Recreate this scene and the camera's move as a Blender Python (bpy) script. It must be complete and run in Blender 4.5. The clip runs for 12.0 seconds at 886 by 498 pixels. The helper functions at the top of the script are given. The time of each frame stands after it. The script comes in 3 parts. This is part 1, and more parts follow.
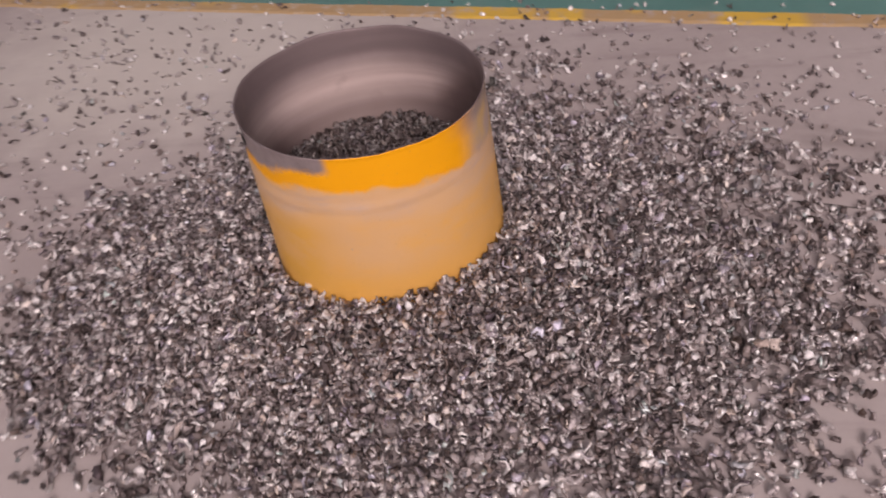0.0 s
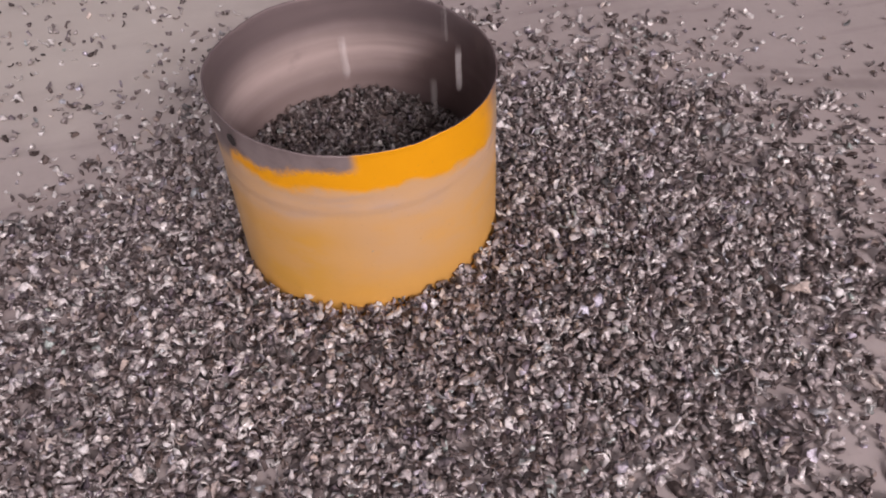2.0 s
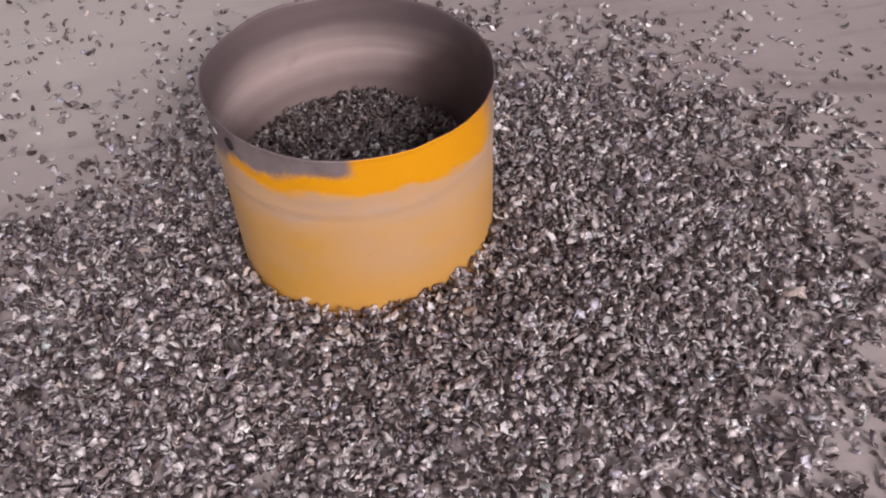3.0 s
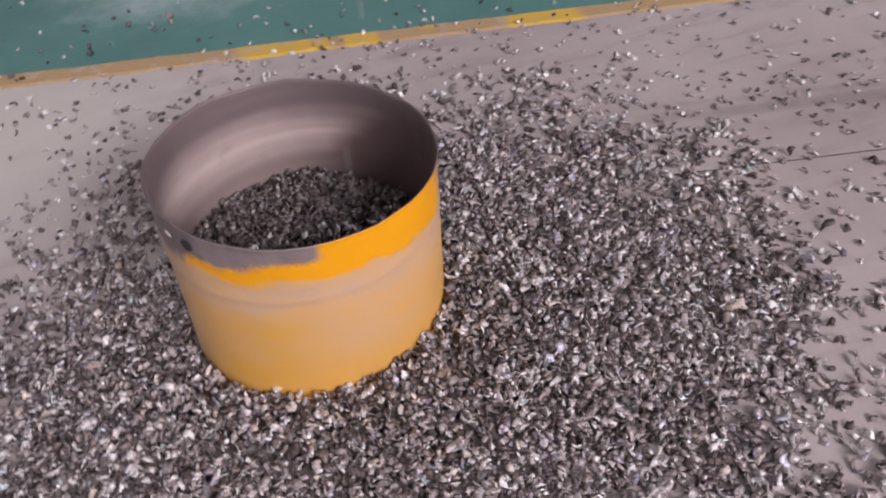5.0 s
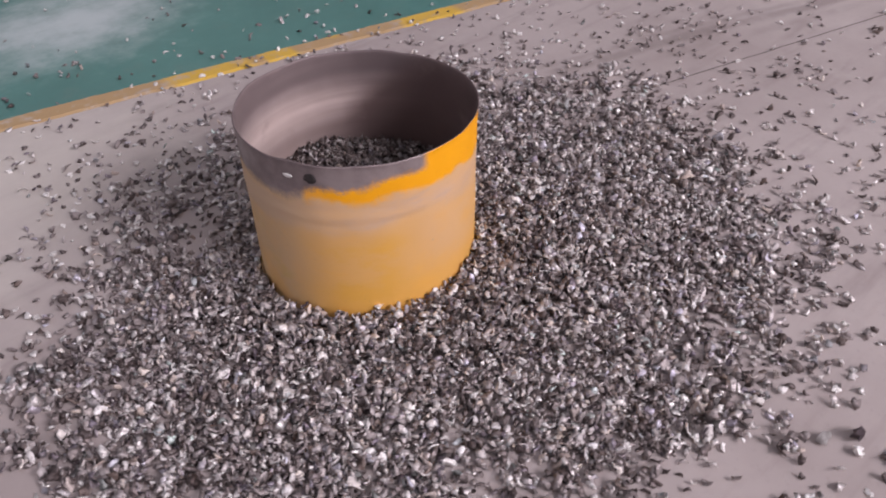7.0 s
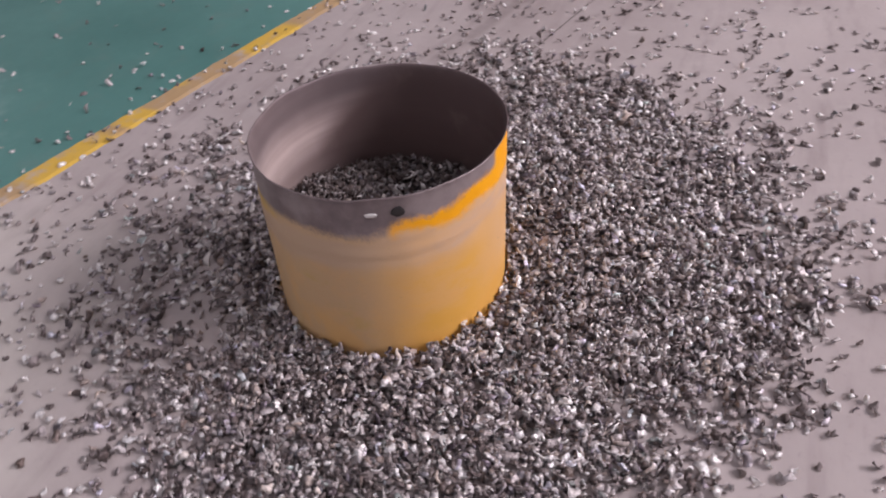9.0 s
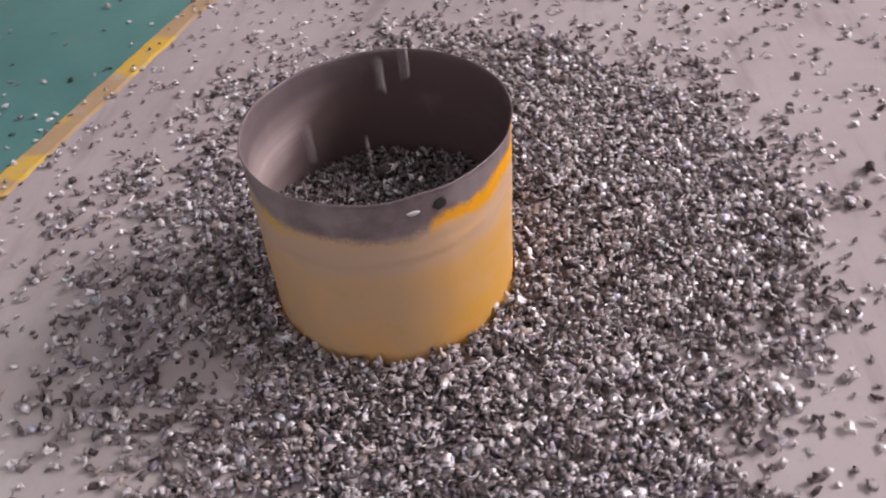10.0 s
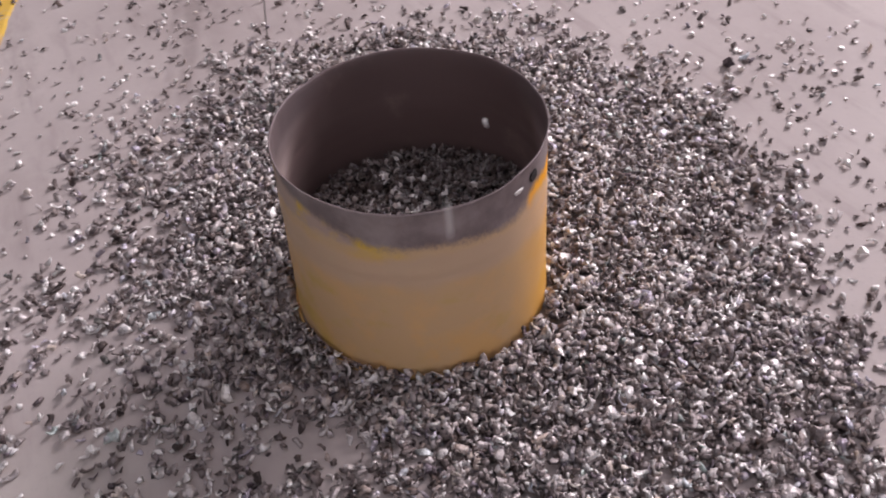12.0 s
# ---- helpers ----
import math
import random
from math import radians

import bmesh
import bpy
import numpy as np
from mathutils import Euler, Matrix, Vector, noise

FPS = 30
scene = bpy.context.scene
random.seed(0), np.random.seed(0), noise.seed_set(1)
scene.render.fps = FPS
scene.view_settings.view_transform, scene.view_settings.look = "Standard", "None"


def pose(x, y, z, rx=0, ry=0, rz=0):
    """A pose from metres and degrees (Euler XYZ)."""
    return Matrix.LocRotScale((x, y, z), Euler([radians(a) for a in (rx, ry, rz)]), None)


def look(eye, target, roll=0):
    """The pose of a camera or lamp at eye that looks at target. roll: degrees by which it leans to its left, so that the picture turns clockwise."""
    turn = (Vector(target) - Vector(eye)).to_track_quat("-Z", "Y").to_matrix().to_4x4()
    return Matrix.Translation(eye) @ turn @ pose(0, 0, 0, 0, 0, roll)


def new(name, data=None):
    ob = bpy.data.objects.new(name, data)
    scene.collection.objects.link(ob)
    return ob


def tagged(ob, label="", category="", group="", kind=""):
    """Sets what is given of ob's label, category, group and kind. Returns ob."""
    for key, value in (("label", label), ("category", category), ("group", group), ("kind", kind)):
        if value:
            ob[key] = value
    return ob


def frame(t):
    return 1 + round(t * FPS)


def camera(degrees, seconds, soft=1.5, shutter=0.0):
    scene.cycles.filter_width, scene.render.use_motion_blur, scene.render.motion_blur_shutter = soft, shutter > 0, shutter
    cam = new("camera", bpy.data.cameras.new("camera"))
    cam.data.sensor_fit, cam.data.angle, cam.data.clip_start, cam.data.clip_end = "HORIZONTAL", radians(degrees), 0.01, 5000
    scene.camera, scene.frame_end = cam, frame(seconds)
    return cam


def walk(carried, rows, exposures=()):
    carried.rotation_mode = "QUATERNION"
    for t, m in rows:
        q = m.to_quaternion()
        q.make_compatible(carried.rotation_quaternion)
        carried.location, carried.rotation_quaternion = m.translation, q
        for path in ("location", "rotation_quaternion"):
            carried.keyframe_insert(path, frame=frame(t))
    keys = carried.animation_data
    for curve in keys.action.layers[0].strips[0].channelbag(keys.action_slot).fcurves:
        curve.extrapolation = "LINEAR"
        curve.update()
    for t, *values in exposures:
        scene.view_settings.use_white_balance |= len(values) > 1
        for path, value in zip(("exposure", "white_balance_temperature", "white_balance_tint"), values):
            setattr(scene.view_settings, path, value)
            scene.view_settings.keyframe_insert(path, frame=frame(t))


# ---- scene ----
cam = camera(59.89, 12.0, soft=1.85, shutter=0.5)
PATH = [
    (0, (0.0945, 0.1882, 1.2815), (-0.1972, 1.5207, 0.1070), -10.14),
    (0.5, (-0.1532, 0.3115, 1.2957), (-0.2066, 1.5996, 0.0395), -8.23),
    (1, (-0.3635, 0.3512, 1.3024), (-0.2346, 1.6138, 0.0260), -5.50),
    (1.5, (-0.3826, 0.3520, 1.2882), (-0.2124, 1.6128, 0.0149), -4.32),
    (2, (-0.3864, 0.3671, 1.2803), (-0.2206, 1.6063, -0.0146), -3.96),
    (2.5, (-0.3816, 0.3711, 1.2873), (-0.2234, 1.6054, -0.0133), -4.08),
    (2.7, (-0.3824, 0.3736, 1.2899), (-0.2233, 1.6040, -0.0143), -3.88),
    (4.3, (-0.3523, 0.3918, 1.3269), (-0.1116, 1.6289, 0.0418), -3.31),
    (4.5, (-0.3595, 0.3893, 1.3298), (-0.0932, 1.6334, 0.0565), -3.48),
    (5, (-0.5162, 0.4127, 1.3398), (-0.0796, 1.6559, 0.1135), -4.07),
    (5.5, (-0.6528, 0.3812, 1.3519), (-0.0634, 1.6123, 0.1785), -3.43),
    (6, (-0.8563, 0.3149, 1.3332), (-0.1490, 1.5005, 0.1782), -2.74),
    (6.5, (-1.0741, 0.2955, 1.3311), (-0.2843, 1.4275, 0.1759), -3.03),
    (7, (-1.2881, 0.3331, 1.3340), (-0.3896, 1.3928, 0.1895), -2.93),
    (7.2, (-1.3507, 0.3652, 1.3374), (-0.4036, 1.3902, 0.2006), -2.70),
    (8.8, (-1.6272, 0.9210, 1.3381), (-0.4287, 1.5621, 0.1580), -6.03),
    (9, (-1.6694, 0.9943, 1.3361), (-0.4265, 1.5586, 0.1627), -5.89),
    (9.5, (-1.6848, 1.2191, 1.3008), (-0.3951, 1.6065, 0.1063), -6.81),
    (10, (-1.6931, 1.4163, 1.3215), (-0.3925, 1.6003, 0.0908), -7.05),
    (10.5, (-1.7363, 1.6561, 1.3373), (-0.4381, 1.6219, 0.0910), -7.27),
    (11, (-1.7169, 1.8444, 1.3097), (-0.4311, 1.6426, 0.0663), -7.93),
    (11.5, (-1.6418, 2.0047, 1.3164), (-0.3863, 1.6747, 0.0695), -8.19),
    (12, (-1.5601, 2.1611, 1.3285), (-0.3738, 1.6646, 0.0692), -5.76),
]
# the phone brightens and tints a little on the way: seconds, stops, kelvin, tint
EXPOSURES = [(0.0, -0.29, 6950, 27), (2.5, -0.31, 6580, 23), (5.5, -0.15, 6290, 21.5), (9.0, -0.06, 6300, 22.5), (12.0, 0.13, 6380, 21)]
walk(cam, [(t, look(eye, target, roll)) for t, eye, target, roll in PATH], EXPOSURES)

# ---- world, light, exposure ----
world = bpy.data.worlds.new("sky")
scene.world = world
world.use_nodes = True
wn, wl = world.node_tree.nodes, world.node_tree.links
sky = wn.new("ShaderNodeTexSky")
sky.sky_type, sky.sun_disc = "NISHITA", False
sky.sun_elevation, sky.sun_rotation = radians(38), radians(190)
wl.new(sky.outputs[0], wn["Background"].inputs[0])
wn["Background"].inputs[1].default_value = 0.12

HALL = dict(x0=-9.0, x1=9.0, y0=-10.5, y1=14.0, z=10.4)
CX, CY = -0.370, 1.727          # the drum's axis at the floor
DRUM_H, DRUM_R, DRUM_B = 0.449, 0.285, 0.2926
LEAN_X, LEAN_Y = 0.003, -0.018  # how far the knocked-about drum leans at its rim


def area_light(name, size_x, size_y, energy, m, color=(1, 1, 1)):
    lamp = bpy.data.lights.new(name, "AREA")
    lamp.shape, lamp.size, lamp.size_y, lamp.energy, lamp.color = "RECTANGLE", size_x, size_y, energy, color
    ob = new(name, lamp)
    ob.matrix_world = m
    return ob


# daylight in the hall's own openings: the high window band in the south wall and the roof lights
area_light("window_daylight", 8.2, 3.4, 2300, look((3.3, -10.35, 8.5), (-0.4, 1.7, 0.0)), (1.0, 0.96, 0.955))
# added fill light for the drum's west face, from an unseen west opening
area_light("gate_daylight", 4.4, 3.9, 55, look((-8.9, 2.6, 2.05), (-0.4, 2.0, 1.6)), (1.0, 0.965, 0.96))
# west roof light boosted as fill for the drum's west face and nearby floor
for sx, watts in ((-5.0, 170), (0.0, 85), (5.0, 40)):
    area_light("roof_daylight", 1.1, 15.0, watts, pose(sx, 3.0, 10.3), (1.0, 0.955, 0.96))


# ---- materials ----
def material(name):
    m = bpy.data.materials.new(name)
    m.use_nodes = True
    return m, m.node_tree.nodes, m.node_tree.links, m.node_tree.nodes["Principled BSDF"]


class Nodes:
    """Short ways to add nodes to one material."""

    def __init__(self, name):
        self.m, self.n, self.l, self.b = material(name)

    def put(self, value, socket):
        if hasattr(value, "links"):
            self.l.new(value, socket)
        else:
            socket.default_value = value

    def coords(self, kind="Object"):
        return self.n.new("ShaderNodeTexCoord").outputs[kind]

    def split(self, v):
        s = self.n.new("ShaderNodeSeparateXYZ")
        self.l.new(v, s.inputs[0])
        return s.outputs

    def noise(self, v, scale, detail=4.0, rough=0.55, stretch=None):
        if stretch:
            mp = self.n.new("ShaderNodeMapping")
            mp.inputs["Scale"].default_value = stretch
            self.l.new(v, mp.inputs[0])
            v = mp.outputs[0]
        t = self.n.new("ShaderNodeTexNoise")
        t.inputs["Scale"].default_value, t.inputs["Detail"].default_value, t.inputs["Roughness"].default_value = scale, detail, rough
        self.l.new(v, t.inputs["Vector"])
        return t.outputs["Fac"]

    def math(self, op, a, b=0.0, clamp=False):
        t = self.n.new("ShaderNodeMath")
        t.operation, t.use_clamp = op, clamp
        self.put(a, t.inputs[0])
        self.put(b, t.inputs[1])
        return t.outputs[0]

    def ramp(self, fac, lo, hi):
        t = self.n.new("ShaderNodeMapRange")
        t.interpolation_type = "SMOOTHSTEP"
        self.put(fac, t.inputs[0])
        self.put(lo, t.inputs[1])
        self.put(hi, t.inputs[2])
        return t.outputs[0]

    def mix(self, fac, a, b):
        t = self.n.new("ShaderNodeMix")
        t.data_type = "RGBA"
        self.put(fac, t.inputs[0])
        for value, socket in ((a, t.inputs[6]), (b, t.inputs[7])):
            self.put((*value, 1.0) if isinstance(value, tuple) and len(value) == 3 else value, socket)
        return t.outputs[2]

    def stops(self, fac, *pairs):
        t = self.n.new("ShaderNodeValToRGB")
        e = t.color_ramp.elements
        while len(e) < len(pairs):
            e.new(0.5)
        for el, (p, c) in zip(e, pairs):
            el.position, el.color = p, (*c, 1.0)
        self.put(fac, t.inputs[0])
        return t.outputs[0]

    def bump(self, height, strength, distance, normal=None):
        t = self.n.new("ShaderNodeBump")
        t.inputs["Strength"].default_value, t.inputs["Distance"].default_value = strength, distance
        self.l.new(height, t.inputs["Height"])
        if normal:
            self.l.new(normal, t.inputs["Normal"])
        return t.outputs[0]

    def done(self, color=None, rough=None, metal=None, normal=None, spec=None):
        for value, socket in ((color, "Base Color"), (rough, "Roughness"), (metal, "Metallic"), (normal, "Normal"), (spec, "Specular IOR Level")):
            if value is not None:
                self.put((*value, 1.0) if isinstance(value, tuple) and len(value) == 3 else value, self.b.inputs[socket])
        return self.m


def concrete_nodes(k, v):
    """Colour, roughness and relief of the worn, trowelled concrete."""
    big = k.noise(v, 0.9, 5, 0.6)
    mid = k.noise(v, 5.0, 6, 0.6)
    fine = k.noise(v, 60.0, 5, 0.65)
    sweep = k.noise(v, 3.0, 5, 0.6, (0.55, 2.6, 1.0))
    c = k.stops(big, (0.28, (0.35, 0.295, 0.28)), (0.52, (0.44, 0.382, 0.365)), (0.75, (0.50, 0.44, 0.415)))
    c = k.mix(k.math("MULTIPLY", k.ramp(sweep, 0.50, 0.74), 0.6), c, (0.27, 0.22, 0.21))
    c = k.mix(k.math("MULTIPLY", k.ramp(mid, 0.55, 0.75), 0.45), c, (0.50, 0.45, 0.425))
    c = k.mix(k.math("MULTIPLY", k.ramp(fine, 0.55, 0.8), 0.35), c, (0.25, 0.21, 0.20))
    # broad pale patch on the floor north-west of the heap
    x, y, _ = k.split(v)
    dx, dy = k.math("MULTIPLY", k.math("ADD", x, 1.45), 0.75), k.math("SUBTRACT", y, 2.95)
    off = k.math("ADD", k.math("SQRT", k.math("ADD", k.math("MULTIPLY", dx, dx), k.math("MULTIPLY", dy, dy))), k.math("MULTIPLY", k.math("SUBTRACT", mid, 0.5), 0.9))
    c = k.mix(k.math("MULTIPLY", k.math("SUBTRACT", 1.0, k.ramp(off, 0.25, 1.1)), 0.75), c, (0.60, 0.555, 0.50))
    # dark rubber streaks left by a wheel east of the drum
    for far, half, amount in ((2.262, 0.035, 0.5), (2.325, 0.02, 0.3), (2.16, 0.03, 0.22)):
        gap = k.math("ABSOLUTE", k.math("SUBTRACT", k.math("ADD", k.math("ADD", y, k.math("MULTIPLY", x, 0.302)), k.math("MULTIPLY", k.math("SUBTRACT", big, 0.5), 0.12)), far))
        on = k.math("MULTIPLY", k.math("SUBTRACT", 1.0, k.ramp(gap, half * 0.3, half * 1.5)), k.math("MULTIPLY", k.ramp(x, 0.45, 0.9), k.ramp(mid, 0.34, 0.6)))
        c = k.mix(k.math("MULTIPLY", on, amount), c, (0.20, 0.165, 0.155))
    rough = k.math("ADD", k.math("MULTIPLY", mid, 0.25), 0.58)
    relief = k.math("ADD", k.math("MULTIPLY", fine, 0.3), mid)
    return c, rough, relief


def make_concrete():
    k = Nodes("concrete")
    v = k.coords()
    c, r, h = concrete_nodes(k, v)
    return k.done(c, r, 0.0, k.bump(h, 0.35, 0.004), 0.16)


def make_green_paint():
    k = Nodes("green_floor_paint")
    v = k.coords()
    big, mid, fine = k.noise(v, 1.1, 5, 0.6), k.noise(v, 6.0, 6, 0.65), k.noise(v, 70, 4, 0.6)
    c = k.stops(big, (0.3, (0.068, 0.19, 0.168)), (0.7, (0.11, 0.265, 0.235)))
    c = k.mix(k.math("MULTIPLY", k.ramp(mid, 0.5, 0.78), 0.5), c, (0.16, 0.24, 0.21))
    c = k.mix(k.math("MULTIPLY", k.ramp(fine, 0.62, 0.75), 0.35), c, (0.03, 0.08, 0.07))
    # a pale dusty patch on the paint
    x, y, _ = k.split(v)
    dx, dy = k.math("MULTIPLY", k.math("ADD", x, 0.36), 1.7), k.math("MULTIPLY", k.math("SUBTRACT", y, 3.90), 2.1)
    off = k.math("SQRT", k.math("ADD", k.math("MULTIPLY", dx, dx), k.math("MULTIPLY", dy, dy)))
    off = k.math("ADD", off, k.math("MULTIPLY", k.math("SUBTRACT", mid, 0.5), 1.4))
    dust = k.math("SUBTRACT", 1.0, k.ramp(off, 0.0, 1.25))
    c = k.mix(k.math("MULTIPLY", dust, 0.8), c, (0.60, 0.66, 0.66))
    return k.done(c, k.math("ADD", k.math("MULTIPLY", mid, 0.3), 0.22), 0.0, k.bump(mid, 0.15, 0.004), 0.4)


def make_line_paint():
    k = Nodes("yellow_line_paint")
    v = k.coords()
    patch, mid, fine = k.noise(v, 1.9, 3, 0.5), k.noise(v, 14, 5, 0.65), k.noise(v, 70, 4, 0.6)
    conc = concrete_nodes(k, v)[0]
    x = k.split(v)[0]
    kept = k.ramp(patch, 0.61, 0.69)
    for mid_x, half in ((-0.16, 0.15), (0.11, 0.06), (0.77, 0.13), (1.75, 0.2)):
        kept = k.math("MAXIMUM", kept, k.math("SUBTRACT", 1.0, k.ramp(k.math("ABSOLUTE", k.math("SUBTRACT", x, mid_x)), half * 0.8, half * 1.3)))
    paint = k.mix(kept, (0.46, 0.31, 0.16), (0.66, 0.42, 0.07))
    c = k.mix(k.math("MULTIPLY", k.ramp(mid, 0.50, 0.70), 0.65), paint, conc)
    c = k.mix(k.math("MULTIPLY", k.ramp(fine, 0.6, 0.75), 0.4), c, (0.2, 0.16, 0.12))
    return k.done(c, 0.6, 0.0, k.bump(mid, 0.3, 0.002), 0.3)


def make_drum_paint():
    """Sun-faded yellow drum paint, knocked off round the rim and scuffed round the ribs."""
    k = Nodes("worn_yellow_paint")
    v = k.coords()
    x, y, z = k.split(v)
    z = k.math("MULTIPLY", z, 0.437 / DRUM_H)
    ang = k.math("ARCTAN2", y, x)
    grain = k.noise(v, 160, 4, 0.6)
    scuff = k.noise(v, 5, 6, 0.6, (1.0, 1.0, 1.7))
    blot = k.noise(v, 9, 5, 0.6)
    edge = k.math("ADD", k.math("MULTIPLY", k.math("SUBTRACT", k.noise(v, 24, 4, 0.6), 0.5), 0.03), k.math("MULTIPLY", k.math("SUBTRACT", k.noise(v, 8, 3, 0.5), 0.5), 0.055))
    zz = k.math("ADD", z, edge)
    # yellow: strong under the rim, chalky in the middle, warm and dusty below
    strong, chalk, warm = (0.93, 0.40, 0.004), (0.71, 0.435, 0.215), (0.80, 0.41, 0.07)
    a = k.math("ADD", ang, k.math("MULTIPLY", k.math("LESS_THAN", ang, 0.0), 2 * math.pi))
    drop = k.math("MULTIPLY", k.ramp(a, 4.9, 5.8), 0.035)
    zv = k.math("ADD", zz, drop)
    west = k.math("MULTIPLY", k.ramp(a, 1.1, 1.6), k.math("SUBTRACT", 1.0, k.ramp(a, 3.3, 3.9)))
    kept = k.math("MULTIPLY", k.ramp(a, 3.62, 3.69), k.math("SUBTRACT", 1.0, k.ramp(a, 5.6, 5.9)))
    north = k.math("MULTIPLY", k.math("MULTIPLY", k.ramp(a, 1.7, 1.95), k.math("SUBTRACT", 1.0, k.ramp(a, 2.7, 3.0))), k.ramp(blot, 0.36, 0.55))
    upper = k.mix(kept, k.mix(k.ramp(blot, 0.4, 0.65), (0.44, 0.325, 0.27), (0.56, 0.37, 0.16)), strong)
    upper = k.mix(north, upper, (0.66, 0.42, 0.03))
    c = k.mix(k.ramp(zv, 0.318, 0.358), warm, upper)
    band = k.math("MULTIPLY", k.ramp(zv, 0.245, 0.285), k.math("SUBTRACT", 1.0, k.ramp(zv, 0.325, 0.352)))
    c = k.mix(k.math("MULTIPLY", band, k.math("ADD", k.math("MULTIPLY", blot, 0.6), 0.55), True), c, (0.62, 0.435, 0.31))
    lilac = k.math("MULTIPLY", band, k.ramp(k.noise(v, 7, 4, 0.6, (0.6, 0.6, 2.6)), 0.44, 0.62))
    c = k.mix(k.math("MULTIPLY", lilac, 0.75), c, (0.50, 0.385, 0.345))
    top = k.ramp(zv, 0.325, 0.35)
    c = k.mix(k.math("MULTIPLY", k.ramp(scuff, 0.18, 0.62), k.math("SUBTRACT", k.math("ADD", k.math("MULTIPLY", k.ramp(zz, 0.05, 0.17), 0.65), 0.25), k.math("MULTIPLY", top, 0.95), True)), c, chalk)
    # the side turned west has faded and greyed
    pale = k.math("MULTIPLY", west, k.math("SUBTRACT", 0.85, k.math("MULTIPLY", k.ramp(blot, 0.45, 0.65), 0.35)))
    pale = k.math("MULTIPLY", pale, k.math("SUBTRACT", 1.0, k.math("MULTIPLY", k.ramp(zv, 0.355, 0.372), k.math("SUBTRACT", 1.0, k.ramp(a, 2.45, 2.75)))))
    c = k.mix(pale, c, (0.58, 0.395, 0.225))
    c = k.mix(k.math("MULTIPLY", k.math("MULTIPLY", west, band), k.math("ADD", k.math("MULTIPLY", scuff, 0.6), 0.15), True), c, (0.50, 0.375, 0.30))
    olive = k.math("MULTIPLY", west, k.math("MULTIPLY", k.ramp(scuff, 0.5, 0.7), k.math("SUBTRACT", 1.0, k.ramp(zz, 0.2, 0.27))))
    c = k.mix(k.math("MULTIPLY", olive, 0.75), c, (0.56, 0.375, 0.07))
    # fresher, warmer paint low on the south-west side
    fresh = k.math("MULTIPLY", k.math("MULTIPLY", k.ramp(a, 3.4, 3.9), k.math("SUBTRACT", 1.0, k.ramp(a, 4.2, 4.7))), k.math("SUBTRACT", 1.0, k.ramp(zz, 0.20, 0.29)))
    c = k.mix(k.math("MULTIPLY", fresh, k.ramp(scuff, 0.38, 0.6)), c, (0.76, 0.40, 0.075))
    c = k.mix(k.math("MULTIPLY", k.ramp(grain, 0.62, 0.76), 0.28), c, (0.33, 0.22, 0.12))
    # bare steel round the rim, deepest on the west side, ending sharply on the south
    inside = k.math("MULTIPLY", k.ramp(a, 1.50, 1.75), k.math("SUBTRACT", 1.0, k.ramp(k.math("ADD", a, k.math("MULTIPLY", edge, 1.6)), 4.60, 4.69)))
    turn = k.math("SUBTRACT", a, 3.26)
    depth = k.math("MAXIMUM", k.math("SUBTRACT", 0.078, k.math("MULTIPLY", k.math("MULTIPLY", turn, turn), 0.032)), 0.02)
    thin = k.math("SUBTRACT", 0.066, k.math("MULTIPLY", k.math("SUBTRACT", a, 3.66), 0.030))
    south = k.ramp(a, 3.63, 3.69)
    depth = k.math("ADD", k.math("MULTIPLY", depth, k.math("SUBTRACT", 1.0, south)), k.math("MULTIPLY", thin, south))
    low = k.math("SUBTRACT", 0.437, depth)
    bare = k.math("MULTIPLY", inside, k.ramp(k.math("ADD", zz, k.math("MULTIPLY", k.math("SUBTRACT", grain, 0.5), 0.02)), k.math("SUBTRACT", low, 0.020), k.math("ADD", low, 0.006)))
    back = k.math("MULTIPLY", k.ramp(a, 5.45, 6.0), k.ramp(zz, 0.375, 0.41))
    bare = k.math("MAXIMUM", bare, k.math("MULTIPLY", back, 0.65))
    bare = k.math("MAXIMUM", bare, k.math("MULTIPLY", k.ramp(k.math("ADD", z, k.math("MULTIPLY", edge, 0.4)), 0.424, 0.432), 0.9))
    steel = k.mix(k.ramp(blot, 0.35, 0.7), (0.20, 0.158, 0.158), (0.34, 0.283, 0.278))
    c = k.mix(bare, c, steel)
    rough = k.math("SUBTRACT", k.math("ADD", k.math("MULTIPLY", scuff, 0.2), 0.48), k.math("MULTIPLY", bare, 0.12))
    return k.done(c, rough, k.math("MULTIPLY", bare, 0.35), k.bump(k.math("ADD", scuff, k.math("MULTIPLY", bare, -0.5)), 0.25, 0.003), 0.25)


